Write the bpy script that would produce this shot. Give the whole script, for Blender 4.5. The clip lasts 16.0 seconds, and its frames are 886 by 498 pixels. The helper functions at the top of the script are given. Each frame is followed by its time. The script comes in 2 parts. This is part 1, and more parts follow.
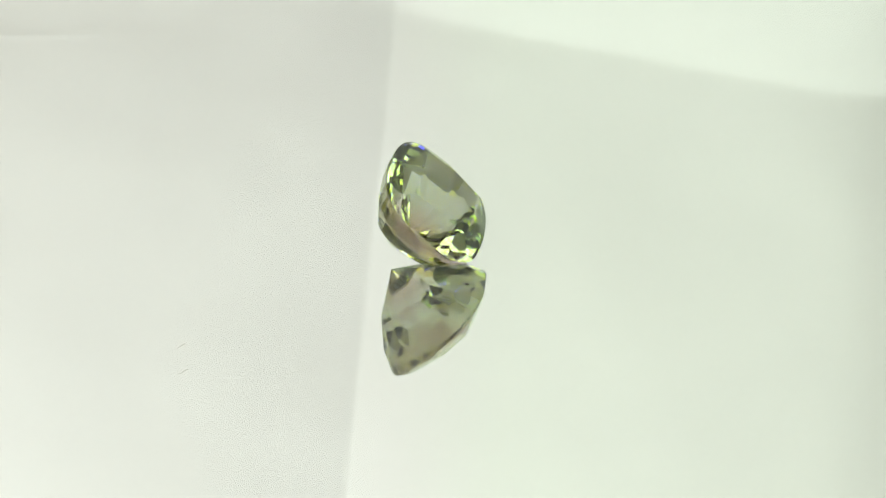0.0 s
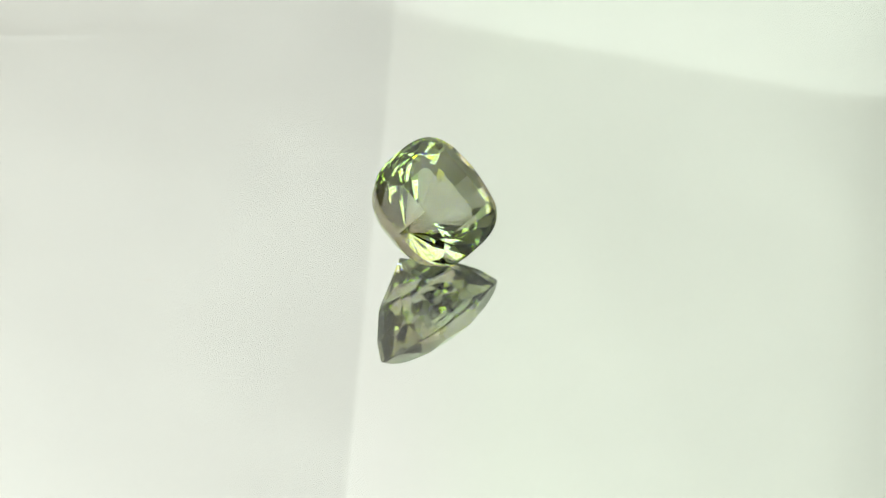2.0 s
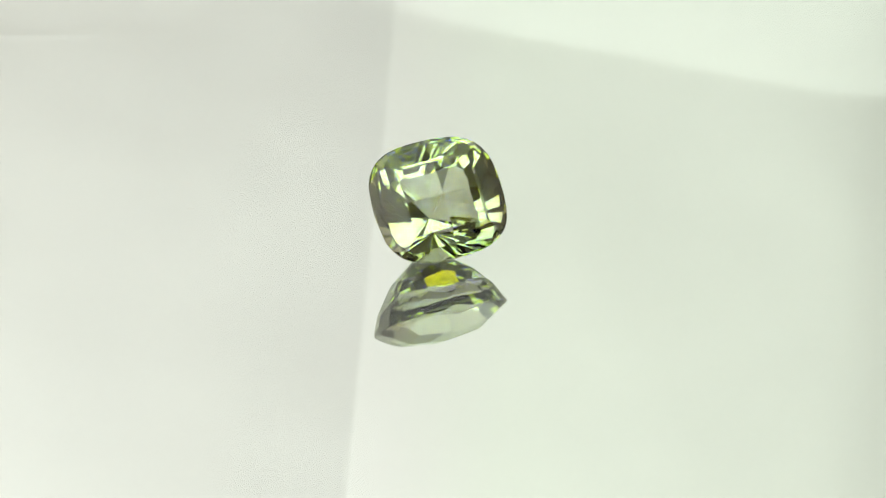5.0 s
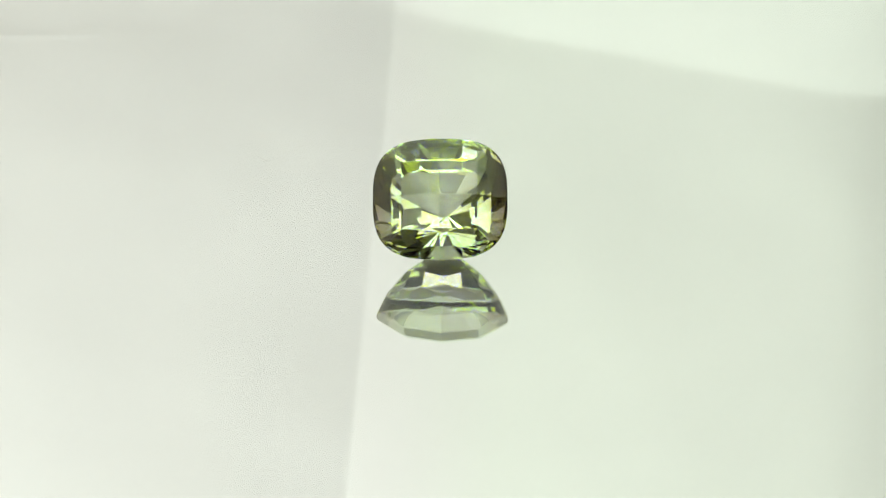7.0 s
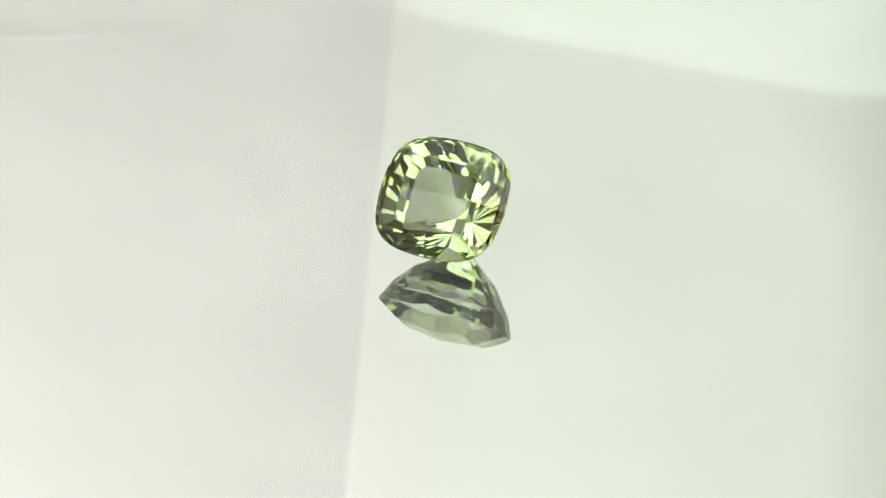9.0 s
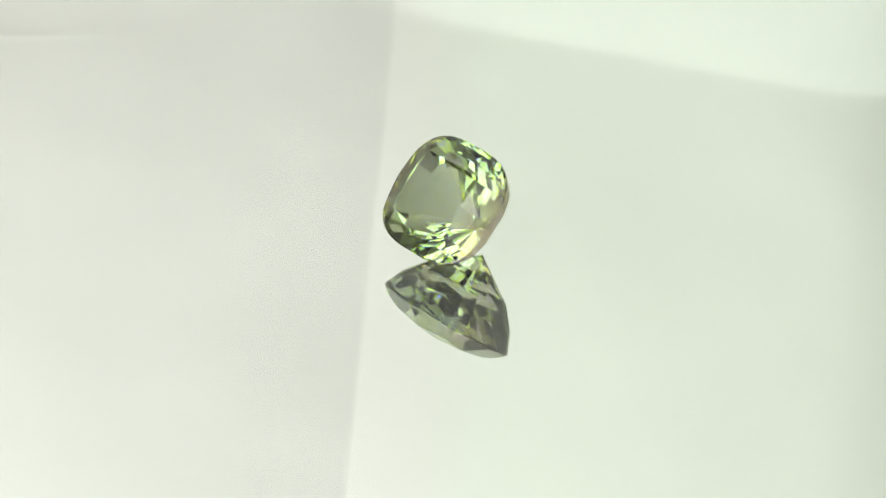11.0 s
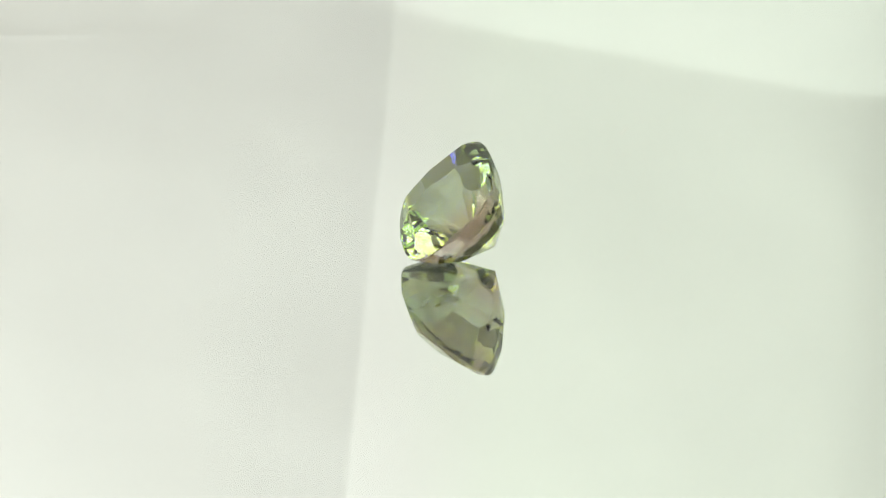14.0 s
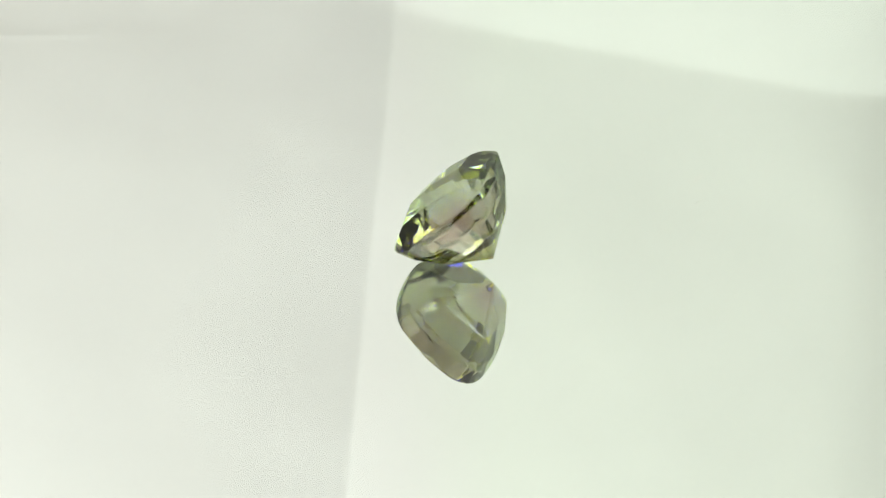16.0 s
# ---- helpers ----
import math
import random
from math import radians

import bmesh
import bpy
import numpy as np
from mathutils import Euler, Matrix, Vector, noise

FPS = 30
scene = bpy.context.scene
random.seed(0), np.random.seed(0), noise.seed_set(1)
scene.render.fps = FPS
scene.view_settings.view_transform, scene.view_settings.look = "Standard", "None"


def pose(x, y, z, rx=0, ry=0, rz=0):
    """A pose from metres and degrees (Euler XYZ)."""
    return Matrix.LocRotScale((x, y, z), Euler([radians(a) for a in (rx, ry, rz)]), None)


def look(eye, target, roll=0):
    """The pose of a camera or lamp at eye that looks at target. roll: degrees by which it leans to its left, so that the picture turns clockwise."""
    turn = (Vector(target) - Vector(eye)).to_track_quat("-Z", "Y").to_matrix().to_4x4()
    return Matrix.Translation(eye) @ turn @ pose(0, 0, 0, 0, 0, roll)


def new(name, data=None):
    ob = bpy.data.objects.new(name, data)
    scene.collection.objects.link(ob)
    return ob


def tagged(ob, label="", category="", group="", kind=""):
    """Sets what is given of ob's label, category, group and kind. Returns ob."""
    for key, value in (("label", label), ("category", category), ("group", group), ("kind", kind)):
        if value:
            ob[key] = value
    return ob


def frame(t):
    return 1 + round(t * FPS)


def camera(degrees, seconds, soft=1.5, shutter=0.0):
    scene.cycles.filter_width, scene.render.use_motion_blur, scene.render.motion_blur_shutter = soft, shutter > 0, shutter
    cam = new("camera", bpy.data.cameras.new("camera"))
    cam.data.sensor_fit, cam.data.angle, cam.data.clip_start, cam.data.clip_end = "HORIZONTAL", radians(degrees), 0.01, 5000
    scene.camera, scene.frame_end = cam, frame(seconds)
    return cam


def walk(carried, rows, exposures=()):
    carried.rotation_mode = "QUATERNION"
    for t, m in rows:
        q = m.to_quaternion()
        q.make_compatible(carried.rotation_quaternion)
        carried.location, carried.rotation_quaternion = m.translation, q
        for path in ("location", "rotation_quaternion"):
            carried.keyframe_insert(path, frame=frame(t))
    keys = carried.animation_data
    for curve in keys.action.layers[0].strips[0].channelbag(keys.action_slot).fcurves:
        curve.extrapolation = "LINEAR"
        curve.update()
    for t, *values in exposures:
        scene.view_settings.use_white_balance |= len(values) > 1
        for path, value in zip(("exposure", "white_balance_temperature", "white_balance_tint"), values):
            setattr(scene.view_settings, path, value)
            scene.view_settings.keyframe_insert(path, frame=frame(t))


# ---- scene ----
# The stone is about 10 mm wide; the mirror's upper face is z = 0 and its spindle is the z axis.
cam = camera(18.77, 16.0, soft=1.2)
EYE, DIP = (0.0, -0.16692, 0.11232), 33.904
LENS = pose(*EYE, 90 - DIP, 0, -0.016) @ pose(0, 0, 0, 0, 0, -1.05)
walk(cam, [(0, LENS), (16, LENS)], [(0, 0.0), (16, 0.0)])

# ---- world and light ----
world = bpy.data.worlds.new("world")
scene.world = world
world.use_nodes = True
world.node_tree.nodes["Background"].inputs["Color"].default_value = (0.85, 0.9, 1.0, 1)
world.node_tree.nodes["Background"].inputs["Strength"].default_value = 0.05


def area_lamp(name, size, watts, colour, m):
    data = bpy.data.lights.new(name, "AREA")
    data.shape, data.size, data.size_y, data.energy, data.color = "RECTANGLE", size[0], size[1], watts, colour
    ob = new(name, data)
    ob.matrix_world = m
    return ob


# Unseen overhead fill, added to brighten the facets and even out the paper.
overhead_fill = area_lamp("overhead_fill", (0.44, 0.42), 1.62, (0.98, 1.0, 1.0), pose(0.06, -0.20, 0.492))
lamp_light = area_lamp("lamp_light", (0.036, 0.028), 1.2, (0.985, 1.0, 1.0), look((-0.203, -0.117, 0.368), (0.02, 0.12, 0.08)))

# Unseen panel added at the left front to brighten the stone's lower facets.
side_fill = area_lamp("side_fill", (0.32, 0.22), 0.46, (0.98, 1.0, 1.0), look((-0.250, -0.225, 0.225), (0, 0, 0.005)))

# ---- materials ----
def material(name, colour, rough=0.5, metal=0.0, grain=0.0, grain_scale=400.0, bump=0.0, tone=0.0, tone_scale=12.0, transmit=0.0, other=None, span=(0.0, 1.0)):
    mat = bpy.data.materials.new(name)
    mat.use_nodes = True
    nodes, links = mat.node_tree.nodes, mat.node_tree.links
    bsdf = nodes["Principled BSDF"]
    bsdf.inputs["Roughness"].default_value = rough
    bsdf.inputs["Metallic"].default_value = metal
    coord = nodes.new("ShaderNodeTexCoord")
    fine, wide = nodes.new("ShaderNodeTexNoise"), nodes.new("ShaderNodeTexNoise")
    fine.inputs["Scale"].default_value, fine.inputs["Detail"].default_value = grain_scale, 6
    wide.inputs["Scale"].default_value, wide.inputs["Detail"].default_value = tone_scale, 3
    for n in (fine, wide):
        links.new(coord.outputs["Object"], n.inputs["Vector"])
    first, second = nodes.new("ShaderNodeMix"), nodes.new("ShaderNodeMix")
    for m, amount, source in ((first, grain, fine), (second, tone, wide)):
        m.data_type, m.blend_type = "RGBA", "MULTIPLY"
        m.inputs[0].default_value = amount
        ramp = nodes.new("ShaderNodeMapRange")
        ramp.inputs[1].default_value, ramp.inputs[2].default_value = 0.3, 0.7
        ramp.inputs[3].default_value, ramp.inputs[4].default_value = 0.55, 1.0
        links.new(source.outputs["Fac"], ramp.inputs[0])
        links.new(ramp.outputs[0], m.inputs[7])
    first.inputs[6].default_value = (*colour, 1)
    if other:
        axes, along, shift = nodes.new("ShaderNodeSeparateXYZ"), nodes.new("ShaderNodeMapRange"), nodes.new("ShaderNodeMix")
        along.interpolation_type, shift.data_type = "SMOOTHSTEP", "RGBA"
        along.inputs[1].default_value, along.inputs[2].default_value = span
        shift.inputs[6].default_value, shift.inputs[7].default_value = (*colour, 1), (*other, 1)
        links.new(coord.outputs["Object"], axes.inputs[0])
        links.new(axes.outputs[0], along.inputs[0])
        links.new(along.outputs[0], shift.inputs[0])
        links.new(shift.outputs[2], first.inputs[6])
    links.new(first.outputs[2], second.inputs[6])
    links.new(second.outputs[2], bsdf.inputs["Base Color"])
    if bump:
        b = nodes.new("ShaderNodeBump")
        b.inputs["Strength"].default_value, b.inputs["Distance"].default_value = bump, 0.0003
        links.new(fine.outputs["Fac"], b.inputs["Height"])
        links.new(b.outputs[0], bsdf.inputs["Normal"])
    if transmit:
        thin, mix = nodes.new("ShaderNodeBsdfTranslucent"), nodes.new("ShaderNodeMixShader")
        links.new(second.outputs[2], thin.inputs["Color"])
        mix.inputs[0].default_value = transmit
        links.new(bsdf.outputs[0], mix.inputs[1])
        links.new(thin.outputs[0], mix.inputs[2])
        links.new(mix.outputs[0], nodes["Material Output"].inputs["Surface"])
    return mat


def dusty_glass():
    """Thin clear cover glass under a faint, uneven film of dust."""
    mat = bpy.data.materials.new("dusty_glass")
    mat.use_nodes = True
    nodes, links = mat.node_tree.nodes, mat.node_tree.links
    nodes.remove(nodes["Principled BSDF"])
    clear, film, blend = nodes.new("ShaderNodeBsdfTransparent"), nodes.new("ShaderNodeBsdfDiffuse"), nodes.new("ShaderNodeMixShader")
    clear.inputs["Color"].default_value = (0.985, 0.995, 0.985, 1)
    film.inputs["Color"].default_value = (0.8, 0.8, 0.77, 1)
    coord, smear, ramp = nodes.new("ShaderNodeTexCoord"), nodes.new("ShaderNodeTexNoise"), nodes.new("ShaderNodeMapRange")
    smear.inputs["Scale"].default_value, smear.inputs["Detail"].default_value = 60, 5
    links.new(coord.outputs["Object"], smear.inputs["Vector"])
    links.new(smear.outputs["Fac"], ramp.inputs[0])
    ramp.inputs[3].default_value, ramp.inputs[4].default_value = 0.012, 0.024
    links.new(ramp.outputs[0], blend.inputs[0])
    links.new(clear.outputs[0], blend.inputs[1])
    links.new(film.outputs[0], blend.inputs[2])
    links.new(blend.outputs[0], nodes["Material Output"].inputs["Surface"])
    return mat


def gem_material():
    """Clear tourmaline: green in the middle, brownish rose towards both ends."""
    mat = bpy.data.materials.new("bicolour_tourmaline")
    mat.use_nodes = True
    nodes, links = mat.node_tree.nodes, mat.node_tree.links
    nodes.remove(nodes["Principled BSDF"])
    coord, split, far = nodes.new("ShaderNodeTexCoord"), nodes.new("ShaderNodeSeparateXYZ"), nodes.new("ShaderNodeMath")
    links.new(coord.outputs["Object"], split.inputs[0])
    far.operation = "ABSOLUTE"
    links.new(split.outputs[0], far.inputs[0])
    ramp = nodes.new("ShaderNodeMapRange")
    ramp.interpolation_type = "SMOOTHSTEP"
    ramp.inputs[1].default_value, ramp.inputs[2].default_value = 0.0028, 0.0048
    links.new(far.outputs[0], ramp.inputs[0])
    # the stone looks browner across than through its crown
    low, most = nodes.new("ShaderNodeMapRange"), nodes.new("ShaderNodeMath")
    low.inputs[1].default_value, low.inputs[2].default_value = 0.0, -0.0016
    low.inputs[3].default_value, low.inputs[4].default_value = 0.0, 0.5
    links.new(split.outputs[2], low.inputs[0])
    most.operation = "MAXIMUM"
    links.new(ramp.outputs[0], most.inputs[0])
    links.new(low.outputs[0], most.inputs[1])
    tints = []
    for green, rose in ((GEM_GREEN, GEM_ROSE), (INNER_GREEN, INNER_ROSE)):
        tint = nodes.new("ShaderNodeMix")
        tint.data_type = "RGBA"
        tint.inputs[6].default_value, tint.inputs[7].default_value = (*green, 1), (*rose, 1)
        links.new(ramp.outputs[0] if tints else most.outputs[0], tint.inputs[0])
        tints.append(tint)
    fresnel, blend, shine = nodes.new("ShaderNodeFresnel"), nodes.new("ShaderNodeMixShader"), nodes.new("ShaderNodeBsdfGlossy")
    fresnel.inputs["IOR"].default_value = 1.635
    shine.inputs["Roughness"].default_value = 0.0
    links.new(tints[1].outputs[2], shine.inputs["Color"])
    bent = None
    # blue is bent slightly more than the rest
    for band, index in (((1, 1, 0, 1), 1.633), ((0, 0, 1, 1), 1.641)):
        ray, only = nodes.new("ShaderNodeBsdfRefraction"), nodes.new("ShaderNodeMix")
        ray.inputs["IOR"].default_value, ray.inputs["Roughness"].default_value = index, 0.0
        only.data_type, only.blend_type = "RGBA", "MULTIPLY"
        only.inputs[0].default_value, only.inputs[7].default_value = 1.0, band
        links.new(tints[0].outputs[2], only.inputs[6])
        links.new(only.outputs[2], ray.inputs["Color"])
        if bent:
            both = nodes.new("ShaderNodeAddShader")
            links.new(bent.outputs[0], both.inputs[0])
            links.new(ray.outputs[0], both.inputs[1])
            bent = both
        else:
            bent = ray
    links.new(fresnel.outputs[0], blend.inputs[0])
    links.new(bent.outputs[0], blend.inputs[1])
    links.new(shine.outputs[0], blend.inputs[2])
    links.new(blend.outputs[0], nodes["Material Output"].inputs["Surface"])
    return mat


GEM_GREEN, GEM_ROSE = (0.69, 0.75, 0.645), (0.66, 0.575, 0.49)
INNER_GREEN, INNER_ROSE = (0.89, 0.975, 0.80), (0.88, 0.90, 0.74)
M_GEM = gem_material()
M_GLASS = dusty_glass()
M_SILVER = material("mirror_silver", (0.95, 0.96, 0.94), 0.0, 1.0)
# one sheet whose colour shifts from near neutral to greenish across the fold
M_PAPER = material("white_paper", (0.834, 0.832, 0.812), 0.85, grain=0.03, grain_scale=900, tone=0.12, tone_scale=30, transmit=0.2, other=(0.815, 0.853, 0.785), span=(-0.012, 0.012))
M_PLASTIC = material("black_plastic", (0.03, 0.03, 0.032), 0.4, grain=0.2, bump=0.1)
M_WOOD = material("wooden_tabletop", (0.32, 0.22, 0.14), 0.45, grain=0.4, grain_scale=60, tone=0.5, tone_scale=5, bump=0.1)
M_BOUNCE = material("white_bounce_cloth", (0.82, 0.83, 0.79), 0.9, grain=0.08, grain_scale=700, tone=0.1, tone_scale=6, bump=0.2)
# for unseen sides that stand in for a dark room in the stone's facets
M_DARK = material("dark_shading_cloth", (0.15, 0.122, 0.115), 0.8, grain=0.15, grain_scale=120, tone=0.15, tone_scale=2, bump=0.2)
M_DUST = material("pale_lint", (0.55, 0.50, 0.42), 0.9)


# ---- building helpers ----
def mesh_of(bm, name, mat, smooth=False):
    data = bpy.data.meshes.new(name)
    bmesh.ops.recalc_face_normals(bm, faces=bm.faces)
    for f in bm.faces:
        f.smooth = smooth
    bm.to_mesh(data)
    bm.free()
    data.materials.append(mat)
    return data


def thing(name, bm, mat, m, label, category, kind="", smooth=False, group=""):
    ob = new(name, mesh_of(bm, name, mat, smooth))
    ob.matrix_world = m
    return tagged(ob, label, category, group, kind)


def part(name, bm, mat, parent, label="", smooth=False):
    ob = new(name, mesh_of(bm, name, mat, smooth))
    ob.parent = parent
    return tagged(ob, label)


def block(bm, lo, hi):
    m = Matrix.Translation([(a + b) / 2 for a, b in zip(lo, hi)]) @ Matrix.Diagonal([b - a for a, b in zip(lo, hi)] + [1])
    bmesh.ops.create_cube(bm, size=1, matrix=m)
    return bm


def lathe(bm, profile, n=96):
    """A solid of revolution round z from (radius, height) pairs, closed on the axis."""
    rings = [[bm.verts.new((r * math.cos(2 * math.pi * i / n), r * math.sin(2 * math.pi * i / n), z)) for i in range(n)] for r, z in profile]
    for a, b in zip(rings, rings[1:]):
        for i in range(n):
            bm.faces.new((a[i], a[(i + 1) % n], b[(i + 1) % n], b[i]))
    bm.faces.new(rings[0])
    bm.faces.new(rings[-1])
    return bm


# ---- unseen cloth enclosure and table ----
def cloth_enclosure():
    # Out of view: white cloth added all round to brighten the stone's facets.
    bm = block(bmesh.new(), (-0.36, -0.50, -0.06), (0.36, 0.36, -0.03))
    thing("floor", bm, M_WOOD, Matrix(), "plain wooden table under the added cloth enclosure", "table", "structure")
    bm = block(bmesh.new(), (-0.36, -0.50, 0.5), (0.36, 0.36, 0.51))
    thing("ceiling", bm, M_BOUNCE, Matrix(), "plain white cloth top added out of view to bounce light", "ceiling", "structure")
    # The dark south and east front sides are added to darken some facets.
    for name, lo, hi, mat in (("wall_north", (-0.36, 0.35, -0.03), (0.36, 0.36, 0.5), M_BOUNCE), ("wall_south", (-0.36, -0.50, -0.03), (0.36, -0.49, 0.5), M_DARK),
                              ("wall_east", (0.35, -0.10, -0.03), (0.36, 0.35, 0.5), M_BOUNCE),
                              ("wall_east_front", (0.35, -0.49, -0.03), (0.36, -0.10, 0.5), M_DARK), ("wall_west", (-0.36, -0.49, -0.03), (-0.35, 0.35, 0.5), M_BOUNCE)):
        thing(name, block(bmesh.new(), lo, hi), mat, Matrix(), "plain cloth side added out of view to shape the light", "wall", "structure")


# ---- paper screens ----
def paper_sheet(name, corner, mat, label, waves, seed, cols=150, rows=140, creases=()):
    """A thin sheet; corner(s, t) gives the flat or folded place at s along, t up it, and waves the depth of its ripples."""
    bm = bmesh.new()
    grid = []
    for j in range(rows + 1):
        for i in range(cols + 1):
            p = Vector(corner(i / cols, j / rows))
            q = Vector((p.x * 9 + seed, p.z * 9, seed * 1.7))
            d = waves * (noise.noise(q) + 0.5 * noise.noise(q * 3.1) + 0.12 * noise.noise(q * 9))
            for height, depth, width, lean, first, last in creases:
                away = (p.z - height - lean * p.x - 0.0006 * noise.noise(Vector((p.x * 90, seed, 0)))) / width
                reach_along = soft_step((last - p.x) / 0.006) * soft_step((p.x - first) / 0.002)
                d += depth * math.exp(-away * away) * max(0, 0.35 + 1.5 * noise.noise(Vector((p.x * 45, seed, 3)))) * reach_along
            grid.append(p + Vector((0, -d, 0)))
    front = [bm.verts.new(p) for p in grid]
    back = [bm.verts.new(p + Vector((0, 0.00018, 0))) for p in grid]
    w = cols + 1
    for j in range(rows):
        for i in range(cols):
            a = j * w + i
            bm.faces.new((front[a], front[a + 1], front[a + w + 1], front[a + w]))
            bm.faces.new((back[a], back[a + w], back[a + w + 1], back[a + 1]))
    rim = [i for i in range(w)] + [j * w + cols for j in range(1, rows + 1)] + [rows * w + i for i in range(cols - 1, -1, -1)] + [j * w for j in range(rows - 1, 0, -1)]
    for a, b in zip(rim, rim[1:] + rim[:1]):
        bm.faces.new((front[a], back[a], back[b], front[b]))
    return thing(name, bm, mat, Matrix(), label, "paper", smooth=True)


def mix(a, b, f):
    return a + (b - a) * f


CREASE = 0.0697


def seam(z):
    return -0.0062 - 0.116 * (z - 0.0725)


def crease(u):
    """The height of the crease, which climbs towards both sides."""
    return CREASE + 0.041 * max(0.0, min(u, 0.09)) + 0.035 * max(0.0, -0.012 - max(u, -0.1))


def height(t):
    """Up the sheet, with the finest steps round the crease."""
    if t < 0.2:
        return mix(-0.03, 0.060, t / 0.2)
    return mix(0.060, 0.090, (t - 0.2) / 0.5) if t < 0.7 else mix(0.090, 0.30, (t - 0.7) / 0.3)


def soft_step(x):
    return 0.5 + 0.5 * math.tanh(x)


def folded_sheet(s, t):
    """White paper folded along a leaning upright corner, its foot bent forward below a level crease."""
    z = height(t)
    k = 2 * s - 1
    u = 0.31 * math.copysign(abs(k) ** 2.2, k)
    left = 0.0415 * u + 0.25 * (u + u * u / 0.0565 if u > -0.0565 else -u - 0.0565)
    right = -0.371 * u - 0.2 * u * math.exp(-abs(u) / 0.02)
    bend = (u + seam(z) - 0.056 - 0.05 * (z - 0.0725)) / 0.0014
    right += 0.38 * 0.0014 * (bend if bend > 30 else math.log1p(math.exp(max(-60, bend))))
    soft = 0.00025
    low = min(left, right)
    y = 0.1702 + low - soft * math.log(math.exp((low - left) / soft) + math.exp((low - right) / soft))
    foot = 0.0005 * math.log1p(math.exp(max(-60, min(60, (crease(u) - z) / 0.0005))))
    return (u + seam(z), y - foot * mix(0.03, 0.50, soft_step(u / 0.0022 - 0.3)), z)


def paper_screens():
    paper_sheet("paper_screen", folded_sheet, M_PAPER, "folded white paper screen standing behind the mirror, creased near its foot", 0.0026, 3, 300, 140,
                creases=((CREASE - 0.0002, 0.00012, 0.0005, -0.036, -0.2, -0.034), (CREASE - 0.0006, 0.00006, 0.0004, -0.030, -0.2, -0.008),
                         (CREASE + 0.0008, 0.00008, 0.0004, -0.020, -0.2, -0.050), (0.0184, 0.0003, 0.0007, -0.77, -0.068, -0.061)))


# ---- turntable and mirror ----
GLASS = 0.00106


def turntable():
    base = tagged(new("turntable"), "low black motorised turntable on the desk", "turntable")
    base.location = (0, 0, -0.03)
    part("housing", lathe(bmesh.new(), [(0.070, 0.0), (0.072, 0.0015), (0.072, 0.014), (0.070, 0.016)]), M_PLASTIC, base)
    part("spindle", lathe(bmesh.new(), [(0.03, 0.016), (0.03, 0.0275)], 48), M_PLASTIC, base)
    disc = tagged(new("mirror"), "round dusty glass mirror turning under the gemstone", "mirror")
    part("glass", lathe(bmesh.new(), [(0.0796, -GLASS), (0.08, 0.0004 - GLASS), (0.08, -0.0004), (0.0796, 0.0)], 128), M_GLASS, disc, "clear cover glass with a film of dust")
    part("silvering", lathe(bmesh.new(), [(0.0795, -GLASS - 0.0003), (0.0795, -GLASS - 0.00002)], 128), M_SILVER, disc, "silver mirror coating")
    part("backing", lathe(bmesh.new(), [(0.0795, -GLASS - 0.0013), (0.0795, -GLASS - 0.00035)], 128), M_PLASTIC, disc, "black backing plate")
    return disc


# ---- gemstone ----
HALF = 0.005
GEM_B, GEM_P = 0.919, 2.986


def reach(a):
    """How far the cushion outline reaches towards the angle a."""
    e = GEM_P / (GEM_P - 1)
    return (abs(math.cos(a)) ** e + abs(GEM_B * math.sin(a)) ** e) ** (1 / e)


def gem_planes():
    planes = []

    def tier(angles, slope, k, z, up):
        for deg in angles:
            a, s = radians(deg), radians(slope)
            n = Vector((math.cos(a) * math.sin(s), math.sin(a) * math.sin(s), up * math.cos(s)))
            r = k * reach(a)
            planes.append((Vector((math.cos(a) * r, math.sin(a) * r, z)), n))

    def quarter(*angles):
        out = set()
        for d in angles:
            out |= {d % 360, (180 - d) % 360, (180 + d) % 360, (-d) % 360}
        return sorted(out)

    tier(quarter(0, 7, 15, 25, 37, 45, 53, 65, 75, 83, 90), 90, 1.0, 0.0, 1)
    girdle, crown, half_x, half_y = 0.055, 0.304, 0.562, 0.510
    apex, fall, drop = girdle + crown, math.tan(radians(9.6)) / math.sqrt(2), math.tan(radians(29.5))
    for sx in (-1, 1):
        for sy, fall_y in ((-1, fall), (1, 0.58 * fall)):
            planes.append((Vector((0, 0, apex)), Vector((sx * fall, sy * fall_y, 1)).normalized()))
            planes.append((Vector((sx * half_x, 0, apex - fall * half_x)), Vector((sx * drop, sy * fall_y, 1)).normalized()))
            planes.append((Vector((0, sy * half_y, apex - fall_y * half_y)), Vector((sx * fall, sy * drop, 1)).normalized()))
    tier(quarter(7, 25, 37, 53, 65, 83), 44, 1.0, girdle - 0.025, 1)
    tier(quarter(15, 45, 75), 36.5, 0.93, girdle + 0.056, 1)
    k1, k2 = 0.864, 0.563
    z1 = -(1 - k1) * math.tan(radians(65.9))
    z2 = z1 - (k1 - k2) * math.tan(radians(51.8))
    tier(quarter(7, 25, 37, 53, 65, 83), 65.9, 1.0, 0.0, -1)
    tier(quarter(0, 16, 45, 74, 90), 51.8, k1, z1, -1)
    # the culet lies a little off the middle
    tip = Vector((0.02, -0.060, -1.118))
    for deg in quarter(0, 15, 30, 45, 60, 75, 90):
        a = radians(deg)
        way = Vector((math.cos(a), math.sin(a), 0))
        s = math.atan2(z2 - tip.z, k2 * reach(a) - way.dot(tip))
        planes.append((tip, way * math.sin(s) - Vector((0, 0, math.cos(s)))))
    return planes


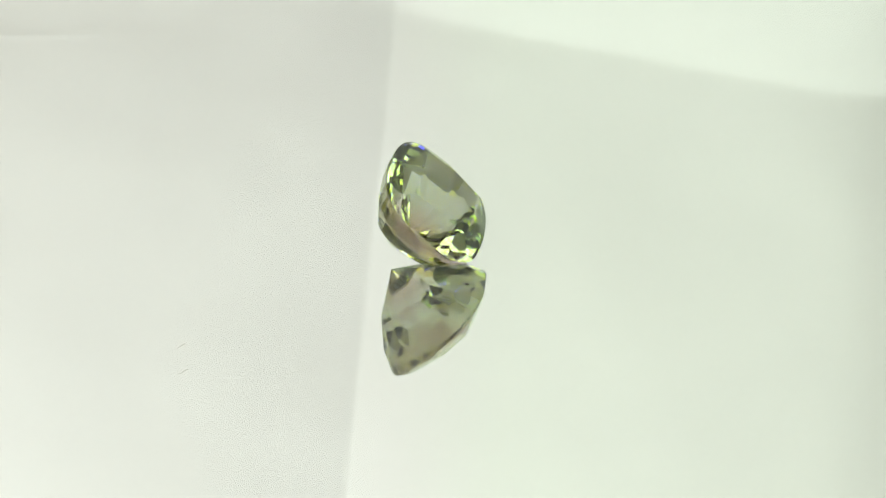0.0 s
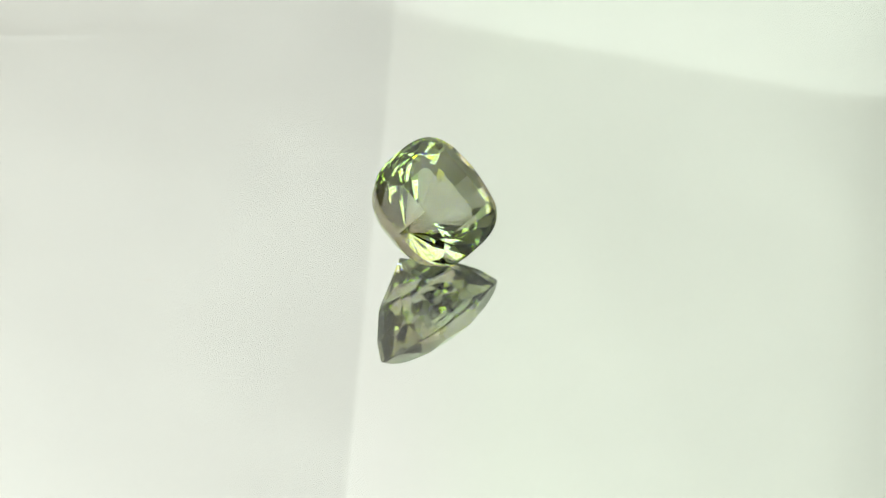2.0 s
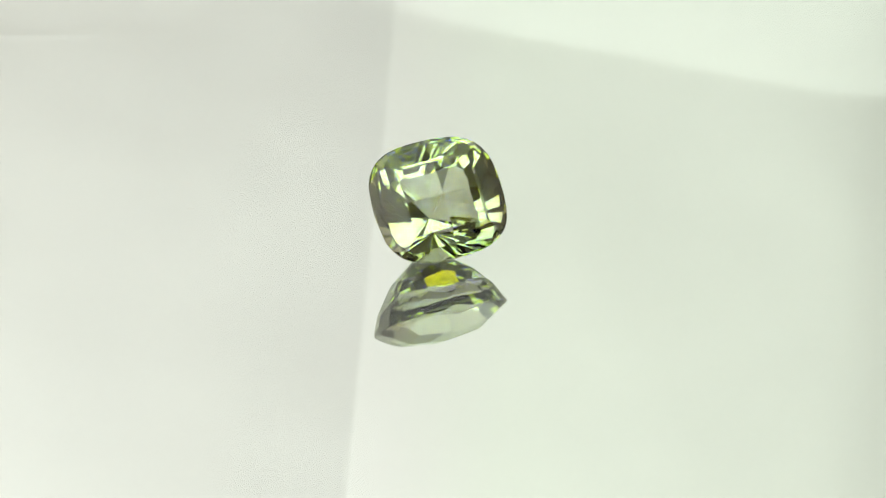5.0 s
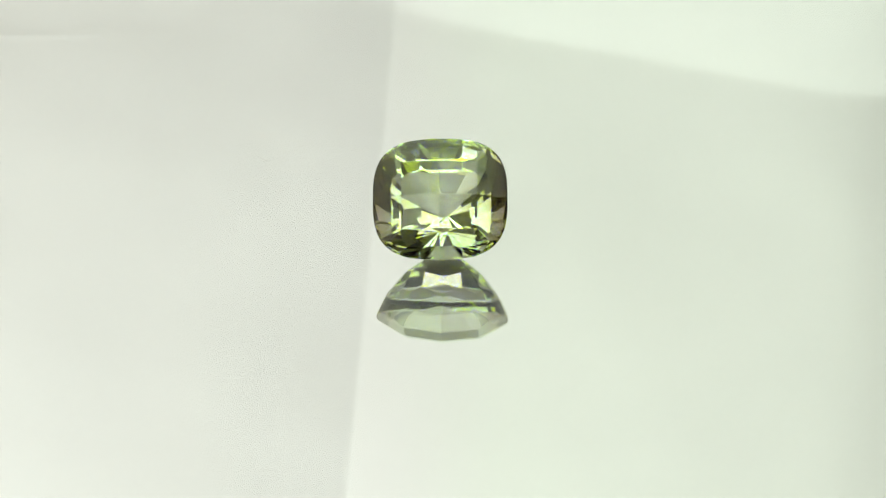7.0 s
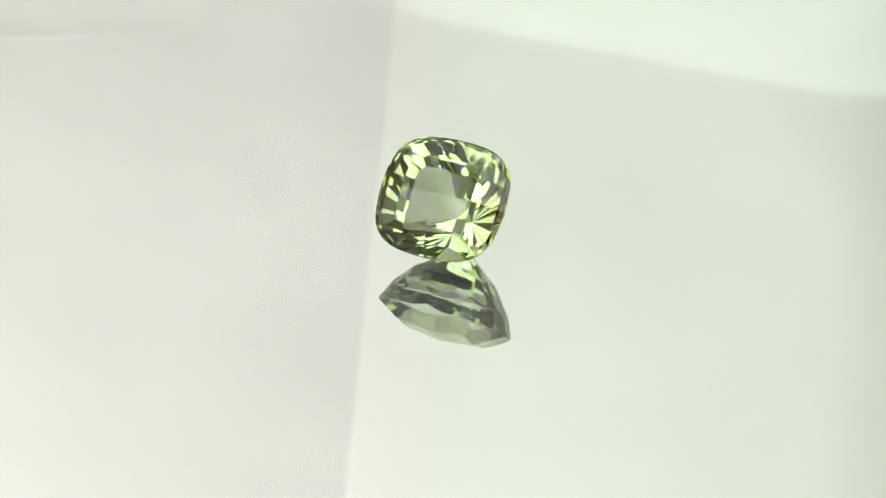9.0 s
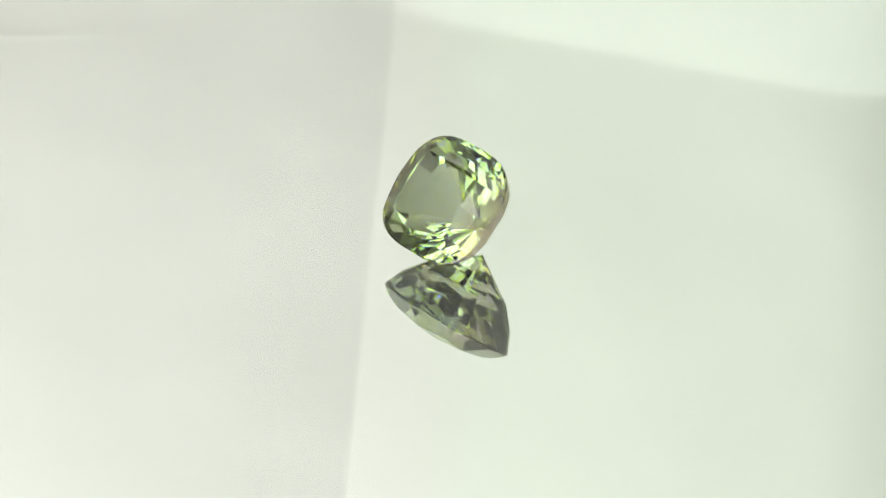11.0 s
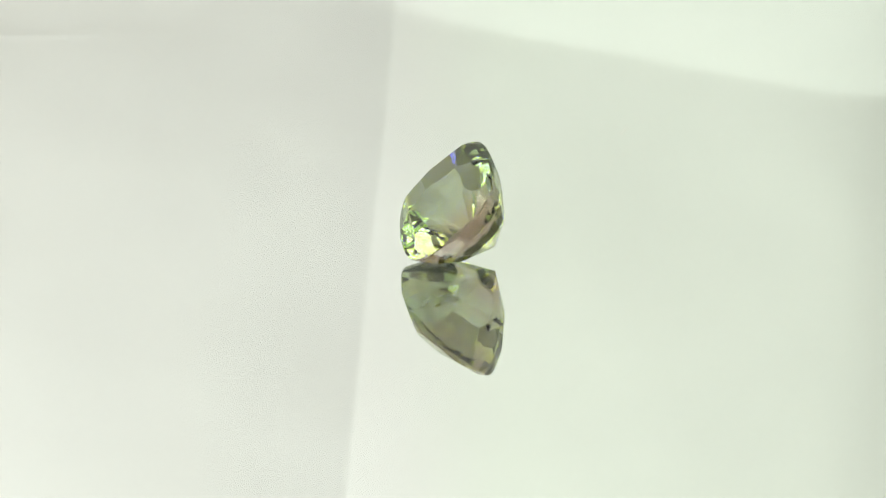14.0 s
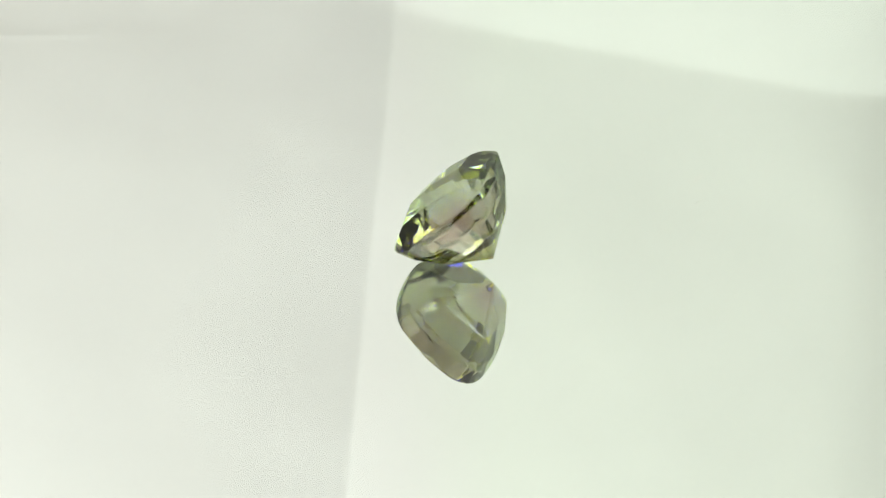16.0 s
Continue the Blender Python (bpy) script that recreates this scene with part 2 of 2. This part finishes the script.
GEM_TILT, GEM_SHIFT = pose(0, 0, 0, 0, -0.22, 0) @ pose(0, 0, 0, 42.80) @ pose(0, 0, 0, 0, 0, 1.37), (-0.00012, 0.00041)


def cut_solid(planes):
    """The convex solid inside all the planes: each facet is a large square trimmed by every other plane."""
    bm = bmesh.new()
    for i, (co, no) in enumerate(planes):
        u = no.orthogonal().normalized()
        v = no.cross(u)
        ring = [co + 9 * (u * a + v * b) for a, b in ((-1, -1), (1, -1), (1, 1), (-1, 1))]
        for j, (c, n) in enumerate(planes):
            if i == j:
                continue
            side, kept = [(p - c).dot(n) for p in ring], []
            for k, p in enumerate(ring):
                q, d, e = ring[k - 1], side[k], side[k - 1]
                if (d > 1e-6) != (e > 1e-6):
                    kept.append(q + (p - q) * (e / (e - d)))
                if d <= 1e-6:
                    kept.append(p)
            ring = kept
            if len(ring) < 3:
                break
        tidy = [p for k, p in enumerate(ring) if (p - ring[k - 1]).length > 2e-4]
        if len(tidy) > 2:
            bm.faces.new([bm.verts.new(p) for p in tidy])
    bmesh.ops.remove_doubles(bm, verts=bm.verts, dist=1.5e-4)
    return bm


def gemstone():
    bm = cut_solid(gem_planes())
    bmesh.ops.scale(bm, vec=(HALF, HALF, HALF), verts=bm.verts)
    tilt = GEM_TILT
    lift = -min((tilt @ v.co).z for v in bm.verts) + 0.00001
    bmesh.ops.recalc_face_normals(bm, faces=bm.faces)
    stone = tagged(new("gemstone"), "cushion-cut bicolour tourmaline, green and brownish rose, leaning on the mirror", "gemstone")
    for name, keep, label in (("crown", lambda n: n.z > 0.02, "checkerboard crown facets"), ("girdle", lambda n: abs(n.z) <= 0.02, "narrow polished girdle"),
                              ("pavilion", lambda n: n.z < -0.02, "pointed pavilion facets")):
        shell = bm.copy()
        bmesh.ops.delete(shell, geom=[f for f in shell.faces if not keep(f.normal)], context="FACES")
        data = bpy.data.meshes.new(name)
        shell.to_mesh(data)
        shell.free()
        data.materials.append(M_GEM)
        ob = new(name, data)
        ob.parent = stone
        tagged(ob, label)
    bm.free()
    return stone, Matrix.Translation((GEM_SHIFT[0], GEM_SHIFT[1], lift)) @ tilt


# ---- dust on the mirror ----
LINT = (-0.01526, 0.01603)
SPECKS = ((0.0147, -0.0019, 0.00005),)


def lint_fibre(m):
    bm = bmesh.new()
    last = None
    for i in range(10):
        u = i / 9 - 0.5
        c = Vector((u * 0.0009, 0.00012 * math.sin(5 * u), 0.00004 + 0.00003 * math.cos(4 * u)))
        r = 0.000022 * (1 - 1.2 * u * u)
        ring = [bm.verts.new(c + Vector((0, r * math.cos(k * 1.2566), r * math.sin(k * 1.2566)))) for k in range(5)]
        if last:
            for k in range(5):
                bm.faces.new((last[k], last[(k + 1) % 5], ring[(k + 1) % 5], ring[k]))
        else:
            bm.faces.new(ring)
        last = ring
    bm.faces.new(last)
    return thing("lint_fibre", bm, M_DUST, m, "tiny pale lint fibre lying on the mirror", "lint", smooth=True)


def dust_speck(m, size):
    bm = bmesh.new()
    bmesh.ops.create_icosphere(bm, subdivisions=2, radius=size)
    for v in bm.verts:
        v.co *= 1 + 0.5 * noise.noise(v.co / size * 1.3)
        v.co.z = v.co.z * 0.5 + size * 0.5
    return thing("dust_speck", bm, M_DUST, m, "tiny grey dust speck lying on the mirror", "dust", group="dust on the mirror")


# ---- motion ----
TURN_START, TURN_RATE = -78.29, 11.670


def spin(t):
    return pose(0, 0, 0, 0, 0, -(TURN_START + TURN_RATE * t))


def motions():
    for ob, rest in TURNING:
        walk(ob, [(t * 0.5, spin(t * 0.5) @ rest) for t in range(33)])


cloth_enclosure()
paper_screens()
gem, gem_rest = gemstone()
TURNING = [(turntable(), Matrix()), (gem, gem_rest), (lint_fibre(Matrix()), pose(LINT[0], LINT[1], 0, 0, 0, 124))]
for x, y, size in SPECKS:
    TURNING.append((dust_speck(Matrix(), size), pose(x, y, 0)))
motions()
